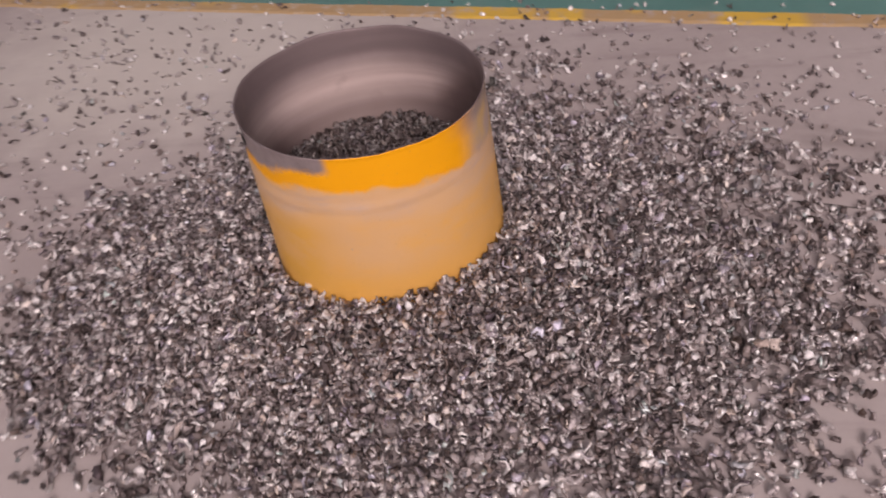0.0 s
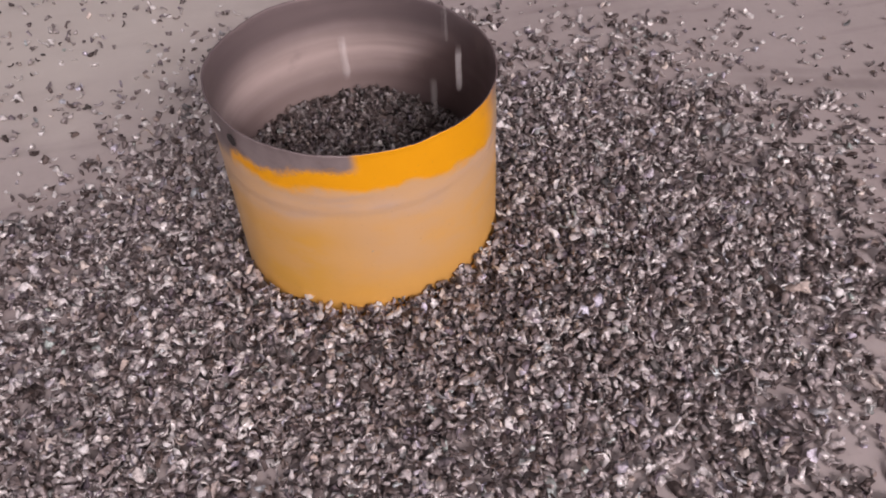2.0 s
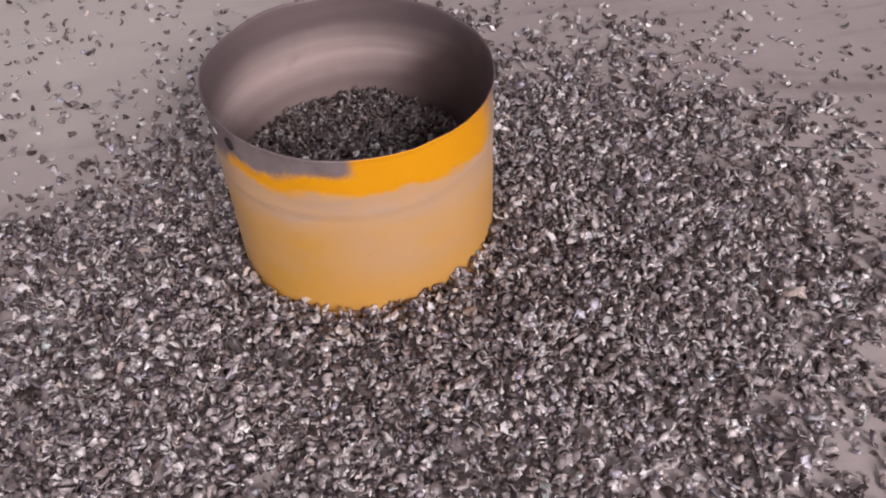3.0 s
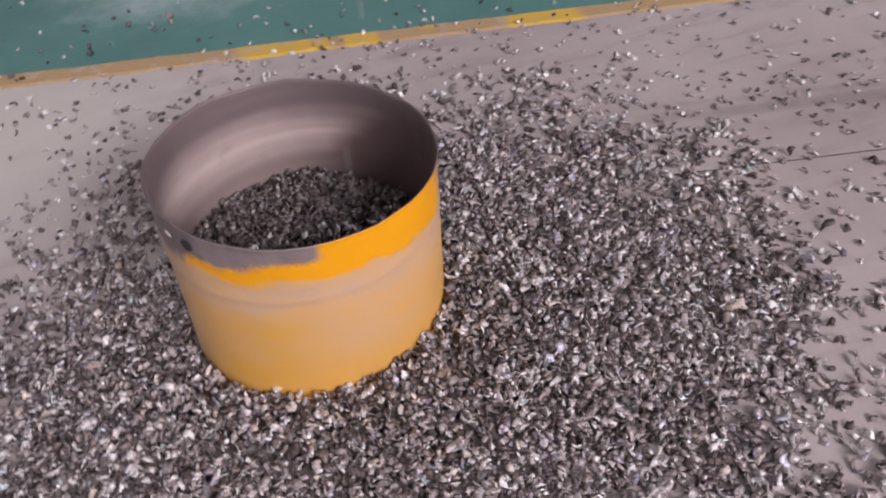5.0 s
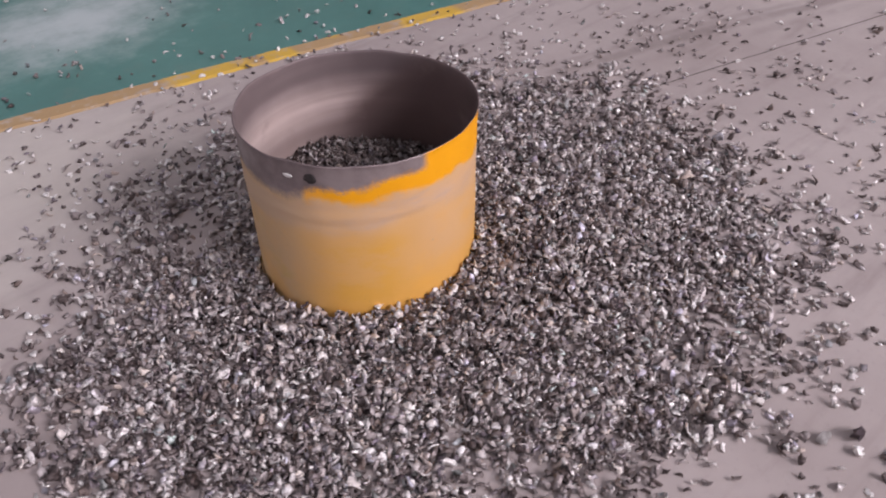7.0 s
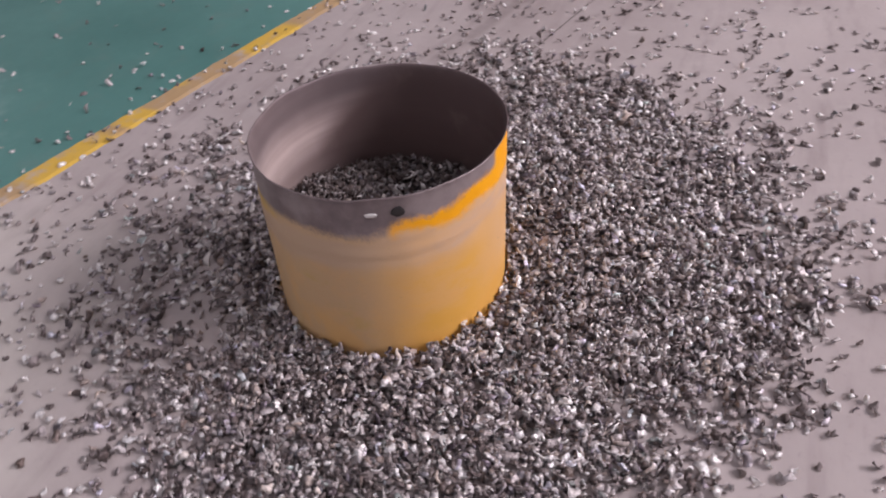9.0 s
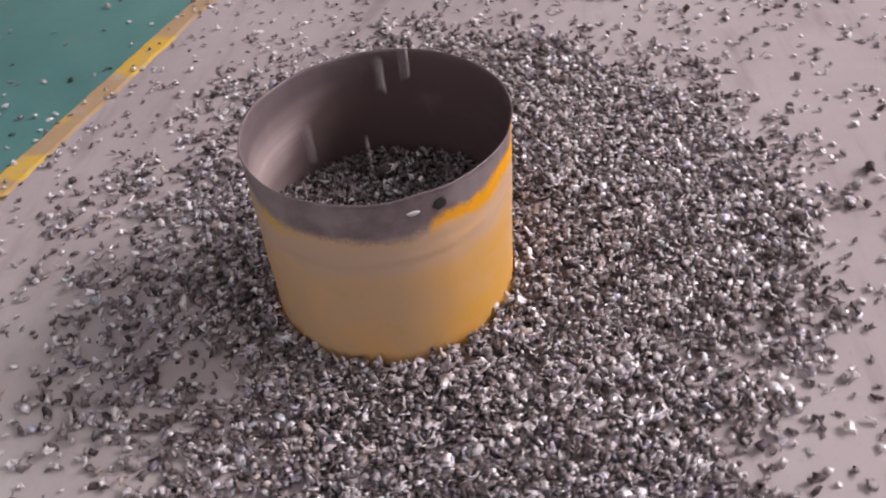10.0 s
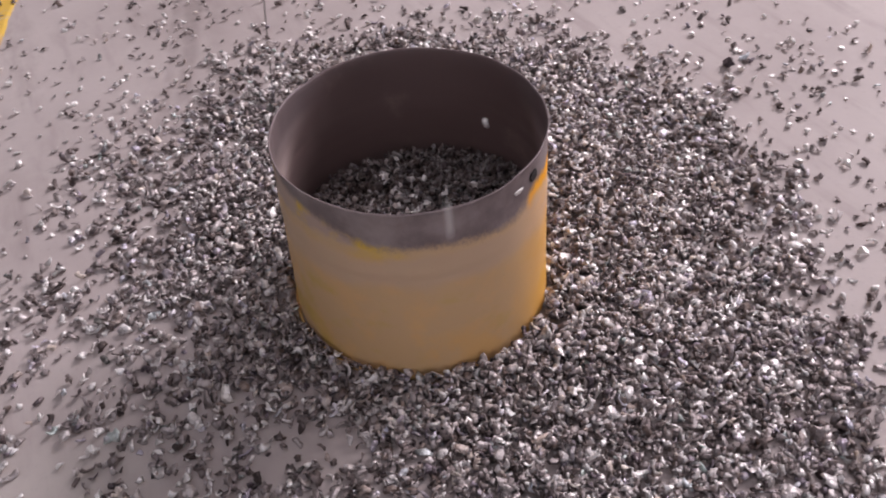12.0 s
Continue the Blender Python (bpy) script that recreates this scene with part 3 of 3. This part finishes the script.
def build_heap(shapes, rng):
    # candidates over a square, kept by how dense the heap is there
    n = 165000
    x, y = rng.uniform(-1.75, 1.75, n), rng.uniform(-1.75, 1.75, n)
    r, ang = np.hypot(x, y), np.arctan2(y, x)
    d = r - reach(ang) - 0.10 * patchy(x, y, 3.0, 1.5)
    clump = patchy(x, y, 8.0, 11.5)
    north = np.exp(-((np.degrees(ang) - 82) / 60) ** 2)
    dense = np.clip(0.55 - (d + (0.13 + 0.12 * north) * clump) / (0.46 + 0.45 * north + 0.32 * np.clip(np.cos(ang + 0.3), 0, 1) ** 2), 0, 1)
    dense = dense * dense * (3 - 2 * dense)
    bare = np.clip(patchy(x, y, 4.5, 7.5) - 0.05, 0, 0.5) * 2.2 * np.clip((d + 0.20) / 0.3, 0, 1) * (0.25 + np.exp(-((np.degrees(ang) - 125) / 38) ** 2))
    keep = dense * (1 - 0.58 * north * np.clip((d + 0.12) / 0.25, 0, 1)) * (1 - 0.85 * np.clip(bare, 0, 1)) * 0.86 + 0.05 * np.clip(0.5 - 2.2 * clump, 0, 1) * np.exp(-np.clip(d, 0, 9) / 0.35)
    foot = np.exp(-((r - DRUM_B) / 0.06) ** 2)
    keep = np.maximum(keep, 0.85 * foot)
    ok = (rng.uniform(0, 1, n) < keep) & (r > DRUM_B + 0.008 + 0.005 * np.cos(2 * ang) + 0.006 * np.sin(2 * ang))
    x, y, d, r = x[ok], y[ok], d[ok], r[ok]
    depth = np.maximum(0.034 * np.clip(-d / 0.45, 0, 1) ** 0.8, 0.026 * foot[ok])
    z = 0.004 + depth * rng.uniform(0, 1, len(x)) ** 0.6
    size = rng.uniform(0.011, 0.025, len(x)) * rng.choice([1.0, 1.0, 1.0, 1.35], len(x))
    tips = np.where(depth > 0.006, 0.75, 0.6)
    return chips_object("metal_chip_heap", np.stack([x + CX, y + CY, z], 1), size, tips, shapes, rng, "heap of shredded grey metal chips spread round the drum")


def build_scatter(shapes, rng):
    """Single chips out on the bare floor and on the green paint: the 280 nearest are things, the rest one layer."""
    n = 17500
    x, y = rng.uniform(-2.6, 3.4, n), rng.uniform(-2.2, 3.4, n)
    r, ang = np.hypot(x, y), np.arctan2(y, x)
    d = r - reach(ang)
    clump = np.clip(0.45 + 2.2 * patchy(x, y, 7.0, 3.3), 0.06, 2.0)
    east = np.clip(np.cos(ang + 0.35), 0, 1)
    west = np.exp(-((np.degrees(ang) - 140) / 36) ** 2)
    keep = clump * (1 + 1.0 * east + 2.0 * west) * (0.8 * np.exp(-np.clip(d, 0, 9) / 0.35) + 0.50 * np.exp(-np.clip(d, 0, 9) / 1.6))
    painted = (np.stack([x + CX - LINE_A.x, y + CY - LINE_A.y], 1) @ np.array(ACROSS)) > 0
    ok = (rng.uniform(0, 1, n) < np.where(painted, 0.4, 1.0) * keep) & (d > 0.02)
    x, y, d = x[ok], y[ok], d[ok]
    size = rng.uniform(0.011, 0.024, len(x))
    order = np.argsort(d)
    loose = order[60:340]
    rest = np.setdiff1d(order, loose)
    on_paint = (np.stack([x + CX - LINE_A.x, y + CY - LINE_A.y], 1) @ np.array(ACROSS)) > -0.1
    z = np.where(on_paint, 0.009, 0.004)
    chips_object("stray_metal_chips", np.stack([x + CX, y + CY, z], 1)[rest], size[rest], np.full(len(rest), 0.55), NUGGETS[:6] + shapes[:12], rng, "stray shredded metal chips lying on the floor")
    meshes = []
    for v, q in NUGGETS[:6] + shapes[:10]:
        me = bpy.data.meshes.new("metal_chip")
        me.from_pydata([tuple(p) for p in v], [], [tuple(int(i) for i in f) for f in q])
        me.materials.append(CHIP)
        meshes.append(me)
    for i in loose:
        k = int(rng.integers(0, len(meshes)))
        ob = new("metal_chip", meshes[k])
        s = float(size[i])
        m = Euler((rng.normal(0, 0.15), rng.normal(0, 0.15), rng.uniform(0, 6.28))).to_matrix()
        low = min((m @ v.co).z for v in meshes[k].vertices) * s
        ob.matrix_world = Matrix.LocRotScale((x[i] + CX, y[i] + CY, (0.0055 if on_paint[i] else 0.0) - low), m.to_quaternion(), (s, s, s))
        tagged(ob, "loose shredded metal chip on the concrete floor", "metal chip", "stray chips round the heap")
    return meshes


def fill_top(x, y):
    """Height of the chips in the drum, lower towards the east."""
    return 0.202 - 0.12 * np.clip(x - 0.02, 0, 1) + 0.007 * np.exp(-((x + 0.03) ** 2 + (y - 0.06) ** 2) / 0.025)


def build_fill(shapes, rng):
    n = 5600
    r, a = 0.272 * np.sqrt(rng.uniform(0, 1, n)), rng.uniform(0, 2 * math.pi, n)
    x, y = r * np.cos(a) + LEAN_X / 2, r * np.sin(a) + LEAN_Y / 2
    top = fill_top(x, y) + 0.008 * patchy(x, y, 9.0, 2.2)
    z = top - 0.030 * rng.uniform(0, 1, n) ** 1.5
    return chips_object("drum_filling", np.stack([x + CX, y + CY, z], 1), rng.uniform(0.011, 0.023, n), np.full(n, 0.95), shapes, rng, "darker brown shredded metal chips half filling the yellow drum", DARK_CHIP)


RNG = np.random.default_rng(7)
SHAPES = chip_shapes(20, RNG) + nugget_shapes(12, RNG)
NUGGETS = SHAPES[20:]
build_heap(SHAPES[:25], RNG)
CHIP_MESHES = build_scatter(SHAPES, RNG)
build_fill(SHAPES[:22], RNG)


# ---- single bright chips and larger lumps on the heap and the floor ----
BRIGHT_CHIPS = [
    (-0.53, 1.48), (-0.23, 1.18), (-0.11, 1.12), (0.14, 1.57), (-1.30, 2.80), (0.94, 2.08), (-0.56, 1.39), (0.43, 1.59),
    (0.07, 1.29), (-0.03, 1.30), (1.45, 2.33), (0.98, 2.10), (-0.86, 1.79), (0.71, 2.01), (-0.84, 1.61), (0.37, 2.96),
    (-0.67, 1.20), (-0.35, 0.91), (0.13, 2.97), (-0.91, 2.46), (-0.84, 2.15), (0.90, 2.37), (0.16, 0.48), (-0.01, 2.32),
    (-0.43, 2.49), (-0.84, 0.94), (1.28, 1.60), (0.31, 1.20), (-1.03, 2.31), (0.85, 1.88), (0.87, 1.56), (0.21, 0.69),
]
LUMPS = [(0.88, 0.44, 0.036), (-0.10, 0.56, 0.034), (-0.05, 0.52, 0.038), (0.42, 0.57, 0.026), (1.19, 1.57, 0.026)]


def build_singles(rng):
    shared = []
    for v, q in NUGGETS:
        me = bpy.data.meshes.new("bright_chip")
        me.from_pydata([tuple(p) for p in v], [], [tuple(int(i) for i in f) for f in q])
        me.materials.append(BRIGHT)
        shared.append(me)
    for i, (x, y) in enumerate(BRIGHT_CHIPS):
        ob = new("bright_chip", shared[i % len(shared)])
        s = float(rng.uniform(0.018, 0.027))
        r, ang = math.hypot(x - CX, y - CY), math.atan2(y - CY, x - CX)
        inside = float(reach(np.array([ang]))[0]) - r
        z = 0.034 * min(1.0, max(0.0, inside / 0.45)) ** 0.8 + s * 0.30
        ob.matrix_world = Matrix.LocRotScale((x, y, z), Euler((rng.normal(0, 0.3), rng.normal(0, 0.3), rng.uniform(0, 6.28))).to_quaternion(), (s, s, s))
        tagged(ob, "bright crumpled metal chip lying on top of the others", "metal chip", "bright chips")
    # single chips of the brighter metal out on the open floor and the green paint
    made = 0
    while made < 262:
        ang, out = rng.uniform(0, 2 * math.pi), rng.exponential(0.55)
        r = float(reach(np.array([ang]))[0]) + 0.05 + out
        x, y = CX + r * math.cos(ang), CY + r * math.sin(ang)
        if out > 2.4 or y < -0.1 or noise.noise((x * 4, y * 4, 5.0)) < -0.15:
            continue
        me = shared[int(rng.integers(0, len(shared)))]
        s = float(rng.uniform(0.013, 0.024))
        m = Euler((rng.normal(0, 0.2), rng.normal(0, 0.2), rng.uniform(0, 6.28))).to_matrix()
        low = min((m @ v.co).z for v in me.vertices) * s
        green = (Vector((x, y)) - Vector((LINE_A.x, LINE_A.y))).dot(Vector((ACROSS[0], ACROSS[1]))) > -0.1
        ob = new("bright_chip", me)
        ob.matrix_world = Matrix.LocRotScale((x, y, (0.0055 if green else 0.0) - low), m.to_quaternion(), (s, s, s))
        tagged(ob, "bright metal chip on the green painted floor" if green else "bright metal chip on the bare concrete", "metal chip", "bright chips")
        made += 1
    # smaller bright flakes farther out, on the paint and the bare floor, too many to pick apart
    n = 900
    ang = rng.uniform(0, 2 * math.pi, n)
    r = reach(ang) + 0.1 + rng.exponential(0.7, n)
    x, y = CX + r * np.cos(ang), CY + r * np.sin(ang)
    across = np.stack([x - LINE_A.x, y - LINE_A.y], 1) @ np.array(ACROSS)
    ok = (rng.uniform(0, 1, n) < np.where(across > 0, 0.36, 0.33)) & (r < 3.2) & (y > -0.2)
    z = np.where(across[ok] > -0.1, 0.010, 0.005)
    chips_object("clean_metal_flakes", np.stack([x[ok], y[ok], z], 1), rng.uniform(0.012, 0.023, int(ok.sum())), np.full(int(ok.sum()), 0.3), NUGGETS, rng, "small bright metal flakes strewn over the floor and paint", BRIGHT)
    for i, (x, y, s) in enumerate(LUMPS):
        me = shared[(3 * i) % len(shared)].copy()
        me.name = "metal_lump"
        me.materials[0] = CHIP
        ob = new("metal_lump", me)
        low = min(v.co.z for v in me.vertices)
        ob.matrix_world = Matrix.LocRotScale((x, y, -low * s), None, (s, s, s))
        tagged(ob, "larger crumpled lump of torn grey metal on the concrete", "metal lump", "larger lumps")


build_singles(RNG)


# ---- falling chips ----
DROP_Z = 1.62
# seconds, place from the drum's axis, height there; chips poured from above fall past these places
FALLS_SOUTH = [
    (0.4, -0.16, -0.03, 0.41), (0.4, -0.05, -0.01, 0.37), (1.2, -0.13, 0.00, 0.29), (1.2, 0.04, 0.02, 0.29),
    (1.2, 0.07, 0.00, 0.38), (1.2, 0.25, 0.00, 0.32), (1.6, -0.16, 0.00, 0.37), (1.6, 0.10, 0.00, 0.41),
    (2.0, 0.17, 0.00, 0.32), (2.0, 0.22, -0.03, 0.41), (2.0, 0.21, 0.05, 0.47), (2.0, -0.01, 0.00, 0.45),
    (2.5, -0.12, 0.00, 0.36), (2.5, -0.06, 0.01, 0.44), (2.5, 0.10, 0.00, 0.37), (2.5, 0.15, 0.00, 0.34),
    (3.3, -0.08, 0.03, 0.45), (3.7, 0.12, -0.05, 0.40), (4.6, -0.18, 0.01, 0.37), (4.6, 0.09, 0.00, 0.55),
]
FALLS_WEST = [
    (4.6, 0.18, -0.01, 0.36), (5.0, 0.11, -0.02, 0.38), (5.0, 0.18, -0.04, 0.74), (5.5, 0.22, -0.06, 0.69), (5.5, 0.19, -0.05, 0.76), (6.4, -0.15, 0.07, 0.68),
    (6.4, 0.05, -0.03, 0.68), (7.2, 0.10, -0.08, 0.38), (7.8, 0.02, 0.08, 0.45), (8.3, -0.05, -0.10, 0.42),
    (9.5, 0.04, -0.11, 0.55), (10.0, 0.02, -0.09, 0.56), (10.0, 0.00, 0.01, 0.35), (10.0, -0.03, 0.12, 0.41),
    (10.0, 0.01, -0.04, 0.54), (10.4, 0.00, -0.04, 0.48), (10.4, 0.01, -0.16, 0.43), (12.0, -0.357, 0.068, 0.50), (12.0, -0.137, 0.422, 0.20),
]
# chips that land and hop once: seconds and place at the top of the hop
HOPS = [(10.5, -0.01, 0.14, 0.41), (11.5, 0.00, -0.01, 0.37), (11.95, -0.05, -0.14, 0.43)]
G = 9.81


def build_falling(meshes, rng):
    made = []
    bright = []
    for me in meshes:
        bright.append(me.copy())
        bright[-1].materials[0] = BRIGHT
    for i, (t, x, y, z) in enumerate(FALLS_SOUTH + FALLS_WEST + HOPS):
        ob = new("falling_chip", bright[i % len(bright)])
        s = float(rng.uniform(0.015, 0.026))
        ob.scale = (s, s, s)
        ob.location = (CX + x, CY + y, DROP_Z)
        tagged(ob, "bright metal chip dropping into the yellow drum" if math.hypot(x, y) < 0.275 else "bright metal chip dropping beside the yellow drum", "metal chip", "falling chips")
        made.append((ob, t, x, y, z, rng.uniform(-200, 200, 3), i >= len(FALLS_SOUTH + FALLS_WEST)))
    return made


FALLING = build_falling(CHIP_MESHES, RNG)


def motions():
    for ob, t, x, y, z, spin, hops in FALLING:
        rows = []

        def add(when, px, py, pz, turn):
            if 0 <= when <= 12 and (not rows or frame(when) > frame(rows[-1][0])):
                rows.append((when, pose(CX + px, CY + py, pz, spin[0] * turn, spin[1] * turn, spin[2] * turn)))

        land = float(fill_top(x, y)) + 0.006 if math.hypot(x, y) < 0.275 else 0.02
        rise = 0.5 * math.sqrt(2 * max(z - land, 0.02) / G) * 2 if hops else 0.0
        hit = t - rise if hops else t + (math.sqrt(2 * (DROP_Z - land) / G) - math.sqrt(2 * (DROP_Z - z) / G))
        go = hit - math.sqrt(2 * (DROP_Z - land) / G)
        x0, y0 = (x * 0.4, y * 0.4) if hops else (x, y)
        late = max(0.0, -go)
        add(0.0, x0, y0, DROP_Z - 0.5 * G * late ** 2, late)
        k = max(0, math.ceil(go * FPS))
        while k / FPS < hit:
            dt = k / FPS - go
            add(k / FPS, x0, y0, DROP_Z - 0.5 * G * dt * dt, dt)
            k += 1
        end = hit - go
        if hops:
            while k / FPS < hit + 2 * rise:
                u = k / FPS - hit
                add(k / FPS, x0 + (x - x0) * u / rise, y0 + (y - y0) * u / rise, land + G * rise * u - 0.5 * G * u * u, end + u)
                k += 1
            end += 2 * rise
            x0, y0 = 2 * x - x0, 2 * y - y0
        add(k / FPS, x0, y0, land, end)
        add(12.0, x0, y0, land, end)
        if len(rows) == 1:
            rows.append((12.0, rows[0][1]))
        walk(ob, rows)


motions()
